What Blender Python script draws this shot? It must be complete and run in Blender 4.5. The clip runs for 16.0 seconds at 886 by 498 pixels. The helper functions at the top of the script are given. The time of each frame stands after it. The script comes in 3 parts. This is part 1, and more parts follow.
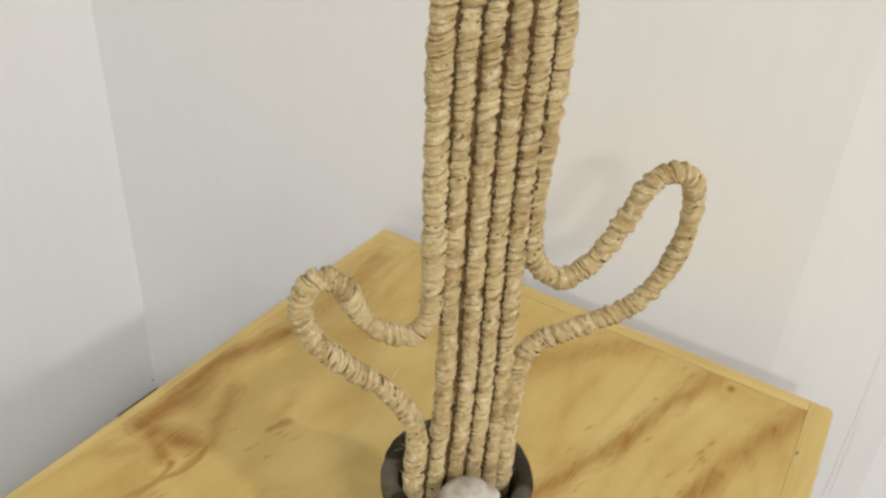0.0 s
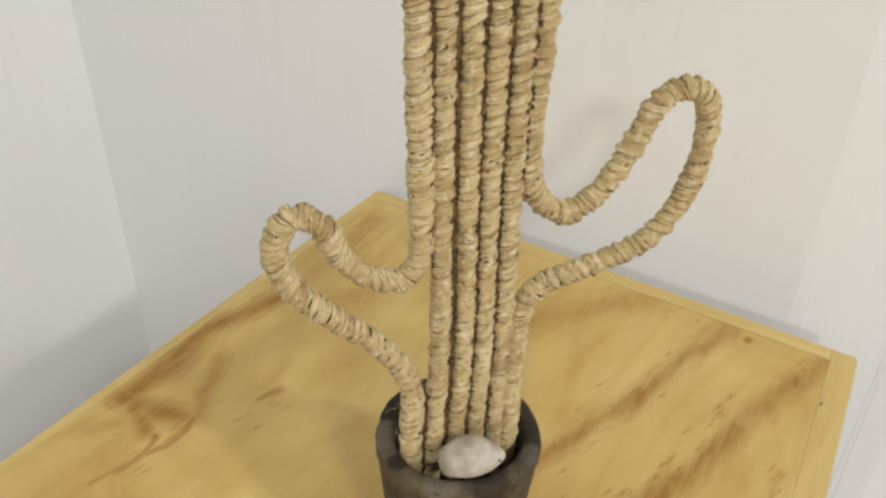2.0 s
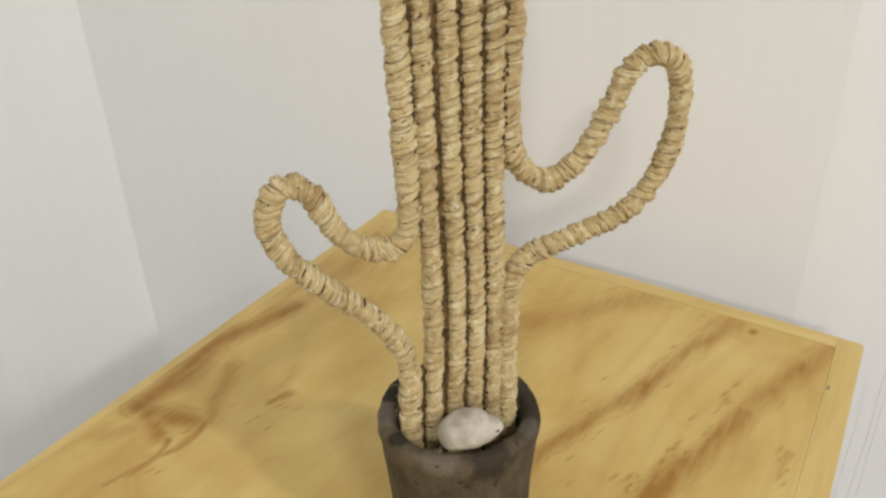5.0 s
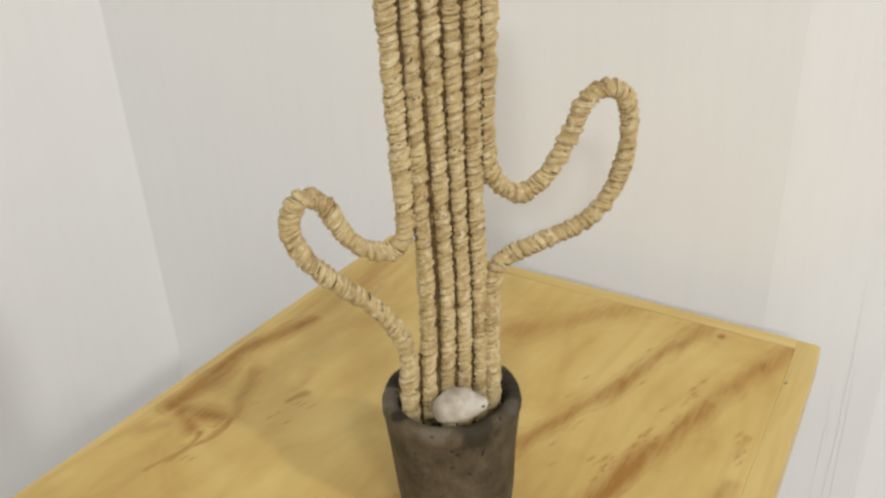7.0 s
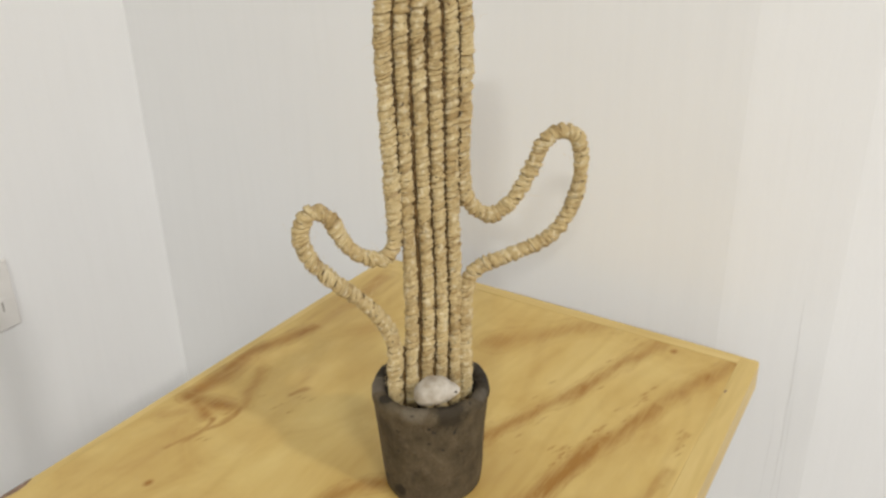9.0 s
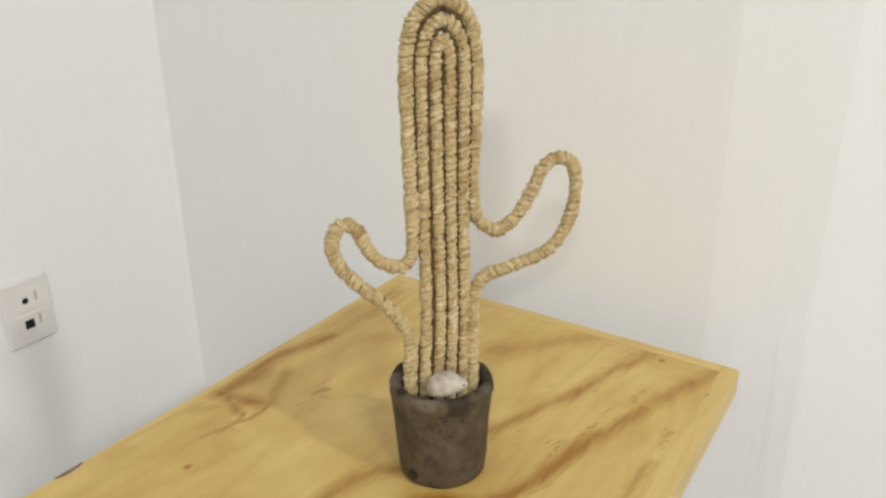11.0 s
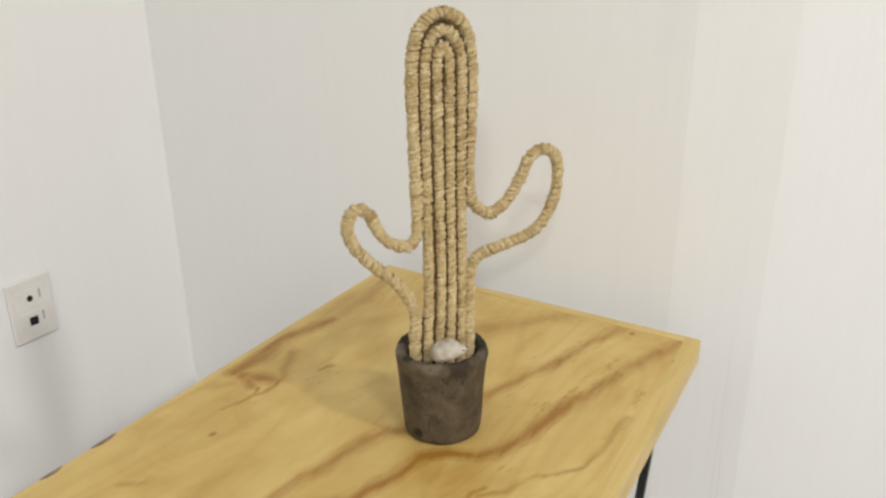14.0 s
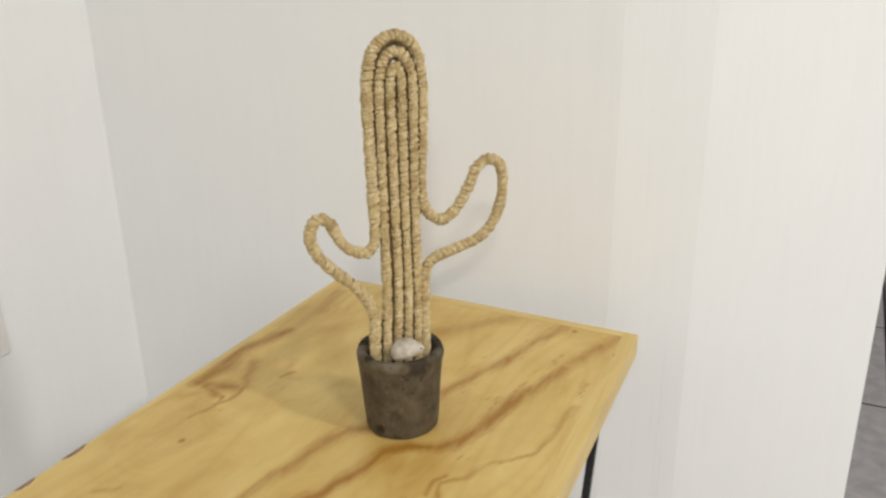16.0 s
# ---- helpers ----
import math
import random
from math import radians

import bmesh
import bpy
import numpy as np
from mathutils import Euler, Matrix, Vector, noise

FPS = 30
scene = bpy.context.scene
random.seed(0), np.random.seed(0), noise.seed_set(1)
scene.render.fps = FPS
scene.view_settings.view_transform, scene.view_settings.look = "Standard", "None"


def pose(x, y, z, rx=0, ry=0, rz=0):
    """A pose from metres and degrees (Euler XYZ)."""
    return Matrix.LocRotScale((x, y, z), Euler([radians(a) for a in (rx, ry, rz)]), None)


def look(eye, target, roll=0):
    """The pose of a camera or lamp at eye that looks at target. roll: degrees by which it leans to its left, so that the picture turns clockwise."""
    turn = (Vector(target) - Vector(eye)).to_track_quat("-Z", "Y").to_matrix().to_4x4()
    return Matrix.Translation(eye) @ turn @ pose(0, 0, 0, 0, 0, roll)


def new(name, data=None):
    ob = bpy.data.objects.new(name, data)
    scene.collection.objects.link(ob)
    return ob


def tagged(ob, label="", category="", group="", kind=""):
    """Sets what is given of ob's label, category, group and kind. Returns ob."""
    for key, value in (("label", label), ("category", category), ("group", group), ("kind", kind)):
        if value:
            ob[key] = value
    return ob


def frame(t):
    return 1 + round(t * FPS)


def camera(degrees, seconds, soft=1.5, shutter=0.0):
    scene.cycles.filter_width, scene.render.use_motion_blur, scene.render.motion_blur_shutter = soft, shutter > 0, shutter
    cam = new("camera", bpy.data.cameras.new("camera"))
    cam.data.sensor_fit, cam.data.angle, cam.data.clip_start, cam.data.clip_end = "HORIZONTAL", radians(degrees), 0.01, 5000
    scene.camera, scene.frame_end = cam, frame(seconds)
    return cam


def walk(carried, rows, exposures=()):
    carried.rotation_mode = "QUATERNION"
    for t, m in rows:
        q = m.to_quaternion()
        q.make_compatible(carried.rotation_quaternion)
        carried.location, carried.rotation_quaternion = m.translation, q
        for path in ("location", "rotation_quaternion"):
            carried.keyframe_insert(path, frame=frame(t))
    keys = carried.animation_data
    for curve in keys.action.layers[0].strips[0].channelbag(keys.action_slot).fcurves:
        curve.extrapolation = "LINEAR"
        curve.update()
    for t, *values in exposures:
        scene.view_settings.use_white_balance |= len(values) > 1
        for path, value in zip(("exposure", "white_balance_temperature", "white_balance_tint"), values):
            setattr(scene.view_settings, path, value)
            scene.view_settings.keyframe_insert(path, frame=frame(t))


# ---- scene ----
cam = camera(56.0, 16.0, soft=2.6)
PATH = [
    (0, (0.091, 0.068, 1.013), (-0.764, 1.528, -0.052), 3.5),
    (0.5, (0.088, 0.075, 1.002), (-0.77, 1.525, -0.076), 2.8),
    (1, (0.086, 0.081, 0.992), (-0.769, 1.523, -0.098), 2.2),
    (1.5, (0.085, 0.087, 0.982), (-0.765, 1.524, -0.120), 1.8),
    (2, (0.085, 0.092, 0.973), (-0.762, 1.528, -0.132), 1.3),
    (2.5, (0.088, 0.094, 0.963), (-0.766, 1.535, -0.129), 0.7),
    (3, (0.091, 0.094, 0.954), (-0.782, 1.539, -0.120), -0.1),
    (3.5, (0.095, 0.093, 0.947), (-0.789, 1.539, -0.115), -0.8),
    (4, (0.101, 0.089, 0.944), (-0.798, 1.543, -0.095), -1.3),
    (6.5, (0.155, 0.026, 0.960), (-0.815, 1.505, 0.027), -2.8),
    (7, (0.172, 0.007, 0.967), (-0.806, 1.498, 0.061), -3.0),
    (7.5, (0.187, -0.011, 0.975), (-0.791, 1.496, 0.096), -2.8),
    (8, (0.205, -0.031, 0.982), (-0.775, 1.489, 0.127), -2.1),
    (10.5, (0.274, -0.133, 1.014), (-0.741, 1.401, 0.231), -0.8),
    (11, (0.281, -0.15, 1.018), (-0.738, 1.395, 0.260), -0.7),
    (11.5, (0.286, -0.165, 1.026), (-0.724, 1.396, 0.287), -0.5),
    (12, (0.29, -0.179, 1.029), (-0.706, 1.397, 0.304), -0.4),
    (12.5, (0.295, -0.194, 1.030), (-0.683, 1.394, 0.308), -0.3),
    (13, (0.298, -0.212, 1.031), (-0.659, 1.39, 0.310), -0.4),
    (13.5, (0.301, -0.232, 1.031), (-0.64, 1.374, 0.298), -0.5),
    (14, (0.302, -0.251, 1.032), (-0.64, 1.35, 0.289), -0.7),
    (14.5, (0.305, -0.27, 1.032), (-0.627, 1.339, 0.296), -0.9),
    (15, (0.307, -0.284, 1.035), (-0.588, 1.35, 0.308), -0.9),
    (15.5, (0.313, -0.297, 1.039), (-0.543, 1.361, 0.319), -1.0),
    (16, (0.315, -0.312, 1.039), (-0.501, 1.374, 0.340), -0.9),
]
walk(cam, [(t, look(eye, target, roll)) for t, eye, target, roll in PATH], exposures=[(0, -0.22), (4, -0.26), (7, -0.21), (11, -0.20), (16, -0.20)])

# ---- light ----
world = bpy.data.worlds.new("world")
scene.world = world
world.use_nodes = True
world.node_tree.nodes["Background"].inputs[0].default_value = (1.0, 0.95, 0.9, 1)
world.node_tree.nodes["Background"].inputs[1].default_value = 0.05


def ceiling_lamp(eye, target, power, size, colour):
    data = bpy.data.lights.new("ceiling_lamp", "AREA")
    data.shape, data.size, data.energy, data.color = "DISK", size, power, colour
    ob = new("ceiling_lamp", data)
    ob.matrix_world = look(eye, target)
    return ob


ceiling_lamp((2.70, 0.10, 2.75), (2.3, 0.1, -0.2), 61.0, 0.25, (1.0, 0.967, 0.935))
ceiling_lamp((1.75, -3.30, 2.75), (1.5, -2.8, -0.2), 80.0, 0.38, (0.986, 0.980, 0.900))
# added fill with no known source, lifts the left wall
ceiling_lamp((1.90, -1.00, 2.75), (1.5, -0.9, -0.2), 38.0, 0.60, (0.995, 0.975, 0.93))


# ---- materials ----
def material(name, rough=0.6, metal=0.0, spec=0.5):
    m = bpy.data.materials.new(name)
    m.use_nodes = True
    b = m.node_tree.nodes["Principled BSDF"]
    b.inputs["Roughness"].default_value = rough
    b.inputs["Metallic"].default_value = metal
    b.inputs["Specular IOR Level"].default_value = spec
    return m, m.node_tree, b


def node(tree, kind, **values):
    n = tree.nodes.new(kind)
    for key, value in values.items():
        if key in n.inputs:
            n.inputs[key].default_value = value
    return n


def coords(tree, scale=(1, 1, 1), output="Object"):
    c = tree.nodes.new("ShaderNodeTexCoord")
    m = tree.nodes.new("ShaderNodeMapping")
    m.inputs["Scale"].default_value = scale
    tree.links.new(c.outputs[output], m.inputs["Vector"])
    return m.outputs["Vector"]


def noise_tex(tree, vector, scale, detail=3.0, rough=0.55, distortion=0.0):
    n = tree.nodes.new("ShaderNodeTexNoise")
    n.inputs["Scale"].default_value = scale
    n.inputs["Detail"].default_value = detail
    n.inputs["Roughness"].default_value = rough
    n.inputs["Distortion"].default_value = distortion
    tree.links.new(vector, n.inputs["Vector"])
    return n.outputs["Fac"]


def ramp(tree, fac, stops):
    r = tree.nodes.new("ShaderNodeValToRGB")
    e = r.color_ramp.elements
    while len(e) < len(stops):
        e.new(0.5)
    for k, (p, c) in zip(e, stops):
        k.position = p
        k.color = (*c, 1) if len(c) == 3 else c
    tree.links.new(fac, r.inputs["Fac"])
    return r.outputs["Color"]


def mixed(tree, fac, a, b, blend="MIX"):
    n = tree.nodes.new("ShaderNodeMix")
    n.data_type, n.blend_type = "RGBA", blend
    for value, socket in ((fac, n.inputs[0]), (a, n.inputs[6]), (b, n.inputs[7])):
        if isinstance(value, bpy.types.NodeSocket):
            tree.links.new(value, socket)
        elif isinstance(value, tuple):
            socket.default_value = (*value, 1)
        else:
            socket.default_value = value
    return n.outputs[2]


def maths(tree, op, a, b=0.0, clamp=False):
    n = tree.nodes.new("ShaderNodeMath")
    n.operation, n.use_clamp = op, clamp
    for value, socket in ((a, n.inputs[0]), (b, n.inputs[1])):
        if isinstance(value, bpy.types.NodeSocket):
            tree.links.new(value, socket)
        else:
            socket.default_value = value
    return n.outputs[0]


def relief(tree, bsdf, height, strength, distance):
    b = tree.nodes.new("ShaderNodeBump")
    b.inputs["Strength"].default_value = strength
    b.inputs["Distance"].default_value = distance
    tree.links.new(height, b.inputs["Height"])
    tree.links.new(b.outputs["Normal"], bsdf.inputs["Normal"])


def wall_paint():
    m, t, b = material("white_wall_paint", 0.62, spec=0.35)
    blotch = noise_tex(t, coords(t), 3.0, 4)
    streak = noise_tex(t, coords(t, (43, 43, 2.6)), 2.0, 5, 0.65, 0.5)
    fine = noise_tex(t, coords(t, (1, 1, 0.55)), 260.0, 3)
    base = mixed(t, blotch, (0.815, 0.815, 0.812), (0.855, 0.855, 0.85))
    faint = ramp(t, streak, [(0.30, (0.97, 0.97, 0.97)), (0.55, (1, 1, 1))])
    t.links.new(mixed(t, 0.5, base, faint, "MULTIPLY"), b.inputs["Base Color"])
    relief(t, b, maths(t, "ADD", maths(t, "MULTIPLY", streak, 0.9), maths(t, "MULTIPLY", fine, 0.6)), 0.30, 0.0009)
    return m


def crack_filler():
    m, t, b = material("grey_hairline_crack", 0.9)
    n = noise_tex(t, coords(t), 60.0, 3)
    t.links.new(mixed(t, n, (0.64, 0.63, 0.62), (0.76, 0.755, 0.75)), b.inputs["Base Color"])
    return m


def pine(name, along=(1, 1, 1), painted=True):
    m, t, b = material(name, 0.42, spec=0.4)
    grain = noise_tex(t, coords(t, along), 7.0, 4, 0.5, 0.6)
    lines = noise_tex(t, coords(t, tuple(a * 3 for a in along)), 16.0, 3, 0.6)
    pores = noise_tex(t, coords(t, tuple(a * 5 if a > 1 else a for a in along)), 30.0, 3, 0.6)
    cloud = noise_tex(t, coords(t, (1.6, 1, 1)), 8.0, 4, 0.6, 0.8)
    if painted:
        base = ramp(t, cloud, [(0.26, (0.452, 0.268, 0.066)), (0.40, (0.545, 0.368, 0.110)), (0.55, (0.615, 0.445, 0.150)), (0.80, (0.670, 0.512, 0.210))])
        base = mixed(t, 0.34, base, ramp(t, grain, [(0.30, (0.500, 0.325, 0.092)), (0.70, (0.680, 0.530, 0.210))]))
        a = t.nodes.new("ShaderNodeAttribute")
        a.attribute_name = "grain"
        flame = noise_tex(t, coords(t, (3.2, 1, 1)), 46.0, 4, 0.62, 0.9)
        broken = maths(t, "ADD", maths(t, "MULTIPLY", pores, 1.3), maths(t, "MULTIPLY", flame, 1.1))
        rings = maths(t, "MULTIPLY", a.outputs["Fac"], maths(t, "SUBTRACT", broken, 0.02), clamp=True)
        base = mixed(t, rings, base, (0.330, 0.158, 0.024))
    else:
        base = ramp(t, grain, [(0.25, (0.532, 0.379, 0.129)), (0.5, (0.612, 0.449, 0.165)), (0.78, (0.673, 0.514, 0.218))])
    base = mixed(t, 0.06, base, ramp(t, lines, [(0.3, (0.82, 0.74, 0.62)), (0.6, (1, 1, 1))]), "MULTIPLY")
    t.links.new(base, b.inputs["Base Color"])
    relief(t, b, maths(t, "ADD", grain, pores), 0.08, 0.0005)
    return m


def sisal():
    m, t, b = material("sisal_twine", 0.85, spec=0.2)
    fibre = noise_tex(t, coords(t, (110, 1500, 1), "UV"), 1.0, 3, 0.6)
    strand = noise_tex(t, coords(t, (40, 500, 1), "UV"), 1.0, 2, 0.5)
    island = t.nodes.new("ShaderNodeNewGeometry").outputs["Random Per Island"]
    tone = t.nodes.new("ShaderNodeAttribute")
    tone.attribute_name = "tone"
    dirt = noise_tex(t, coords(t), 42.0, 3)
    # each turn of twine has a tone of its own, each fibre a little more
    pick = maths(t, "ADD", maths(t, "MULTIPLY", tone.outputs["Fac"], 0.72), maths(t, "MULTIPLY", island, 0.28))
    base = ramp(t, pick, [(0.0, (0.310, 0.205, 0.085)), (0.20, (0.500, 0.380, 0.192)), (0.6, (0.630, 0.512, 0.288)), (1.0, (0.750, 0.655, 0.425))])
    base = mixed(t, 0.35, base, ramp(t, fibre, [(0.30, (0.64, 0.53, 0.40)), (0.5, (0.95, 0.92, 0.86)), (0.72, (1, 1, 1))]), "MULTIPLY")
    base = mixed(t, 0.45, base, ramp(t, dirt, [(0.34, (0.66, 0.57, 0.45)), (0.52, (1, 1, 1))]), "MULTIPLY")
    clump = noise_tex(t, coords(t), 210.0, 3, 0.6, 0.4)
    base = mixed(t, 0.6, base, ramp(t, clump, [(0.30, (0.52, 0.42, 0.30)), (0.43, (0.93, 0.90, 0.84)), (0.62, (1, 1, 1))]), "MULTIPLY")
    base = mixed(t, ramp(t, clump, [(0.54, (0, 0, 0)), (0.72, (0.6, 0.6, 0.6))]), base, (0.80, 0.73, 0.54))
    speck = noise_tex(t, coords(t), 330.0, 1, 0.4)
    base = mixed(t, ramp(t, speck, [(0.71, (0, 0, 0)), (0.76, (0.75, 0.75, 0.75))]), base, (0.10, 0.055, 0.022))
    t.links.new(base, b.inputs["Base Color"])
    relief(t, b, maths(t, "ADD", maths(t, "ADD", fibre, strand), maths(t, "MULTIPLY", clump, 2.0)), 0.7, 0.0008)
    return m


def plain_noise(name, low, high, scale, rough, bump=0.2, depth=0.001, spec=0.4, metal=0.0):
    m, t, b = material(name, rough, metal, spec)
    n = noise_tex(t, coords(t), scale, 5, 0.6)
    t.links.new(ramp(t, n, [(0.3, low), (0.7, high)]), b.inputs["Base Color"])
    relief(t, b, n, bump, depth)
    return m


def concrete():
    m, t, b = material("dark_cast_concrete", 0.78, spec=0.25)
    cloud = noise_tex(t, coords(t, (1, 1, 0.8)), 58.0, 6, 0.68)
    grit = noise_tex(t, coords(t), 420.0, 3)
    pits = noise_tex(t, coords(t), 150.0, 1)
    base = ramp(t, cloud, [(0.30, (0.052, 0.039, 0.023)), (0.45, (0.084, 0.064, 0.038)), (0.57, (0.107, 0.082, 0.050)), (0.74, (0.150, 0.117, 0.074))])
    stain = noise_tex(t, coords(t, (1, 1, 1)), 30.0, 4, 0.6, 0.8)
    base = mixed(t, ramp(t, stain, [(0.58, (0, 0, 0)), (0.68, (0.5, 0.5, 0.5))]), base, (0.040, 0.031, 0.021))
    # a worn pale patch and a damp dark patch on the rim
    for place, size, colour in (((0.012, -0.041, 0.0935), 0.0135, (0.16, 0.132, 0.094)), ((-0.032, -0.026, 0.093), 0.013, (0.15, 0.125, 0.095)), ((0.034, -0.024, 0.0930), 0.0160, (0.036, 0.028, 0.018)), ((0.030, 0.032, 0.094), 0.016, (0.030, 0.023, 0.015)), ((-0.041, -0.006, 0.094), 0.012, (0.028, 0.021, 0.014)), ((-0.014, -0.039, 0.0945), 0.007, (0.022, 0.017, 0.011)), ((0.041, 0.016, 0.0945), 0.010, (0.030, 0.023, 0.015)), ((0.043, 0.004, 0.094), 0.008, (0.105, 0.09, 0.07)), ((-0.004, -0.040, 0.012), 0.006, (0.022, 0.017, 0.012))):
        c = t.nodes.new("ShaderNodeTexCoord")
        d = t.nodes.new("ShaderNodeVectorMath")
        d.operation = "DISTANCE"
        t.links.new(c.outputs["Object"], d.inputs[0])
        d.inputs[1].default_value = place
        edge = maths(t, "ADD", maths(t, "DIVIDE", d.outputs["Value"], size), maths(t, "MULTIPLY", maths(t, "SUBTRACT", cloud, 0.5), 1.6))
        base = mixed(t, ramp(t, edge, [(0.70, (0.85, 0.85, 0.85)), (1.05, (0, 0, 0))]), base, colour)
    base = mixed(t, ramp(t, pits, [(0.70, (0, 0, 0)), (0.75, (0.9, 0.9, 0.9))]), base, (0.03, 0.025, 0.02))
    base = mixed(t, 0.5, base, ramp(t, grit, [(0.3, (0.72, 0.72, 0.72)), (0.6, (1, 1, 1))]), "MULTIPLY")
    t.links.new(base, b.inputs["Base Color"])
    relief(t, b, maths(t, "ADD", maths(t, "MULTIPLY", cloud, 1.5), maths(t, "ADD", maths(t, "MULTIPLY", grit, 0.3), maths(t, "MULTIPLY", pits, -0.5))), 0.75, 0.0022)
    return m


WALL = wall_paint()
CRACK = crack_filler()
PINE = pine("pine_plywood", (4, 1, 1))
STRIP_Y = pine("pine_edge_strip", (14, 1, 6), False)
STRIP_X = pine("pine_back_strip", (1, 14, 6), False)
SISAL = sisal()
CORE = plain_noise("rope_core", (0.37, 0.26, 0.125), (0.50, 0.375, 0.20), 160.0, 0.9)
# glue brown, darkened so its colour carries the shade between ropes
GLUE_SHADE = plain_noise("amber_glue_and_seam_shade", (0.075, 0.038, 0.009), (0.17, 0.096, 0.026), 150.0, 0.55)
FIBRE = plain_noise("loose_sisal_fibre", (0.62, 0.47, 0.24), (0.80, 0.66, 0.42), 60.0, 0.8)
# for bark specks, and for flecks that paint shade between the ropes
SPECK = plain_noise("bark_speck_and_gap_shade", (0.035, 0.021, 0.009), (0.10, 0.06, 0.022), 300.0, 0.9)
CONCRETE = concrete()
SOIL = plain_noise("dark_glue_soil_and_shade", (0.012, 0.009, 0.006), (0.045, 0.032, 0.02), 260.0, 0.8, 0.8, 0.003)
STONE = plain_noise("white_pebble", (0.30, 0.25, 0.19), (0.56, 0.52, 0.455), 90.0, 0.65, 0.5, 0.0012)
STEEL = plain_noise("black_painted_steel", (0.008, 0.008, 0.009), (0.016, 0.016, 0.017), 90.0, 0.45, 0.1, 0.0004)
BARK = plain_noise("dark_bark_edge", (0.15, 0.095, 0.065), (0.30, 0.20, 0.15), 160.0, 0.85, 0.6, 0.001)
PLASTIC = plain_noise("white_socket_plastic", (0.72, 0.70, 0.67), (0.77, 0.75, 0.72), 30.0, 0.35, 0.03, 0.0003)
SLOT = plain_noise("shaded_label_slot", (0.36, 0.34, 0.31), (0.46, 0.44, 0.41), 60.0, 0.5, 0.03, 0.0003)
HOLE = plain_noise("black_socket_hole", (0.004, 0.004, 0.004), (0.008, 0.008, 0.008), 80.0, 0.6)
TILE = plain_noise("grey_porcelain_tile", (0.28, 0.265, 0.27), (0.42, 0.40, 0.405), 22.0, 0.45, 0.08, 0.0006)
GROUT = plain_noise("dark_grout", (0.012, 0.011, 0.011), (0.03, 0.028, 0.027), 90.0, 0.9)
DARKWOOD = plain_noise("dark_stained_wood", (0.022, 0.013, 0.012), (0.045, 0.028, 0.025), 25.0, 0.5)
CEILING = plain_noise("white_ceiling_paint", (0.78, 0.77, 0.75), (0.82, 0.81, 0.79), 5.0, 0.8, 0.05, 0.0008)


# ---- building helpers ----
def part(name, bm, mat, parent=None, label="", smooth=False):
    me = bpy.data.meshes.new(name)
    bm.normal_update()
    bm.to_mesh(me)
    bm.free()
    me.materials.append(mat)
    if smooth:
        me.shade_smooth()
    ob = new(name, me)
    if parent is not None:
        ob.parent = parent
    if label:
        ob["label"] = label
    return ob


def holder(name, place=(0, 0, 0)):
    ob = new(name)
    ob.location = place
    return ob


def box(lo, hi, bevel=0.0, segments=2, bm=None):
    bm = bm or bmesh.new()
    made = bmesh.ops.create_cube(bm, size=1.0)["verts"]
    for v in made:
        v.co = Vector([lo[i] + (v.co[i] + 0.5) * (hi[i] - lo[i]) for i in range(3)])
    if bevel:
        edges = list({e for v in made for e in v.link_edges})
        bmesh.ops.bevel(bm, geom=edges, offset=bevel, segments=segments, affect="EDGES", profile=0.5)
    return bm


def prism(outline, z0, z1):
    bm = bmesh.new()
    low = [bm.verts.new((x, y, z0)) for x, y in outline]
    top = [bm.verts.new((x, y, z1)) for x, y in outline]
    n = len(outline)
    for i in range(n):
        bm.faces.new((low[i], low[(i + 1) % n], top[(i + 1) % n], top[i]))
    bm.faces.new(low[::-1])
    bm.faces.new(top)
    bmesh.ops.recalc_face_normals(bm, faces=bm.faces)
    return bm


def lathe(profile, segments, wobble=None):
    """A closed turned shape from (radius, height) pairs, capped at both ends on the axis."""
    bm = bmesh.new()
    rings = []
    for r, z in profile:
        ring = []
        for k in range(segments):
            a = 2 * math.pi * k / segments
            dr, dz = wobble(r, z, a) if wobble else (0, 0)
            ring.append(bm.verts.new(((r + dr) * math.cos(a), (r + dr) * math.sin(a), z + dz)))
        rings.append(ring)
    for a, b in zip(rings, rings[1:]):
        for k in range(segments):
            bm.faces.new((a[k], a[(k + 1) % segments], b[(k + 1) % segments], b[k]))
    bm.faces.new(rings[0][::-1])
    bm.faces.new(rings[-1])
    return bm


# ---- the room ----
LEFT, BACK, TOP, FLOOR = -0.887, 0.77, 2.79, -0.009
wall_left = part("wall_left", box((LEFT - 0.15, -4.5, FLOOR), (LEFT, 3.0, TOP)), WALL)
tagged(wall_left, "plain white painted plaster wall", "wall", kind="structure")
# the back wall ends in two blunt facets that turn towards the passage
wall_back = part("wall_back", prism([(LEFT, BACK), (0.051, BACK + 0.004), (0.1635, 0.788), (0.3965, 0.846), (0.3965, 1.00), (LEFT, 0.92)], FLOOR, TOP), WALL)
tagged(wall_back, "white painted plaster wall with faceted end and faint drips", "wall", kind="structure")
wall_far = part("wall_far", box((LEFT, 2.85, FLOOR), (4.6, 3.0, TOP)), WALL)
tagged(wall_far, "plain white wall across the passage", "wall", kind="structure")
wall_right = part("wall_right", box((4.6, -4.5, FLOOR), (4.75, 3.0, TOP)), WALL)
tagged(wall_right, "plain white wall closing the room", "wall", kind="structure")
wall_rear = part("wall_rear", box((LEFT, -4.65, FLOOR), (4.6, -4.5, TOP)), WALL)
tagged(wall_rear, "plain white wall closing the room", "wall", kind="structure")
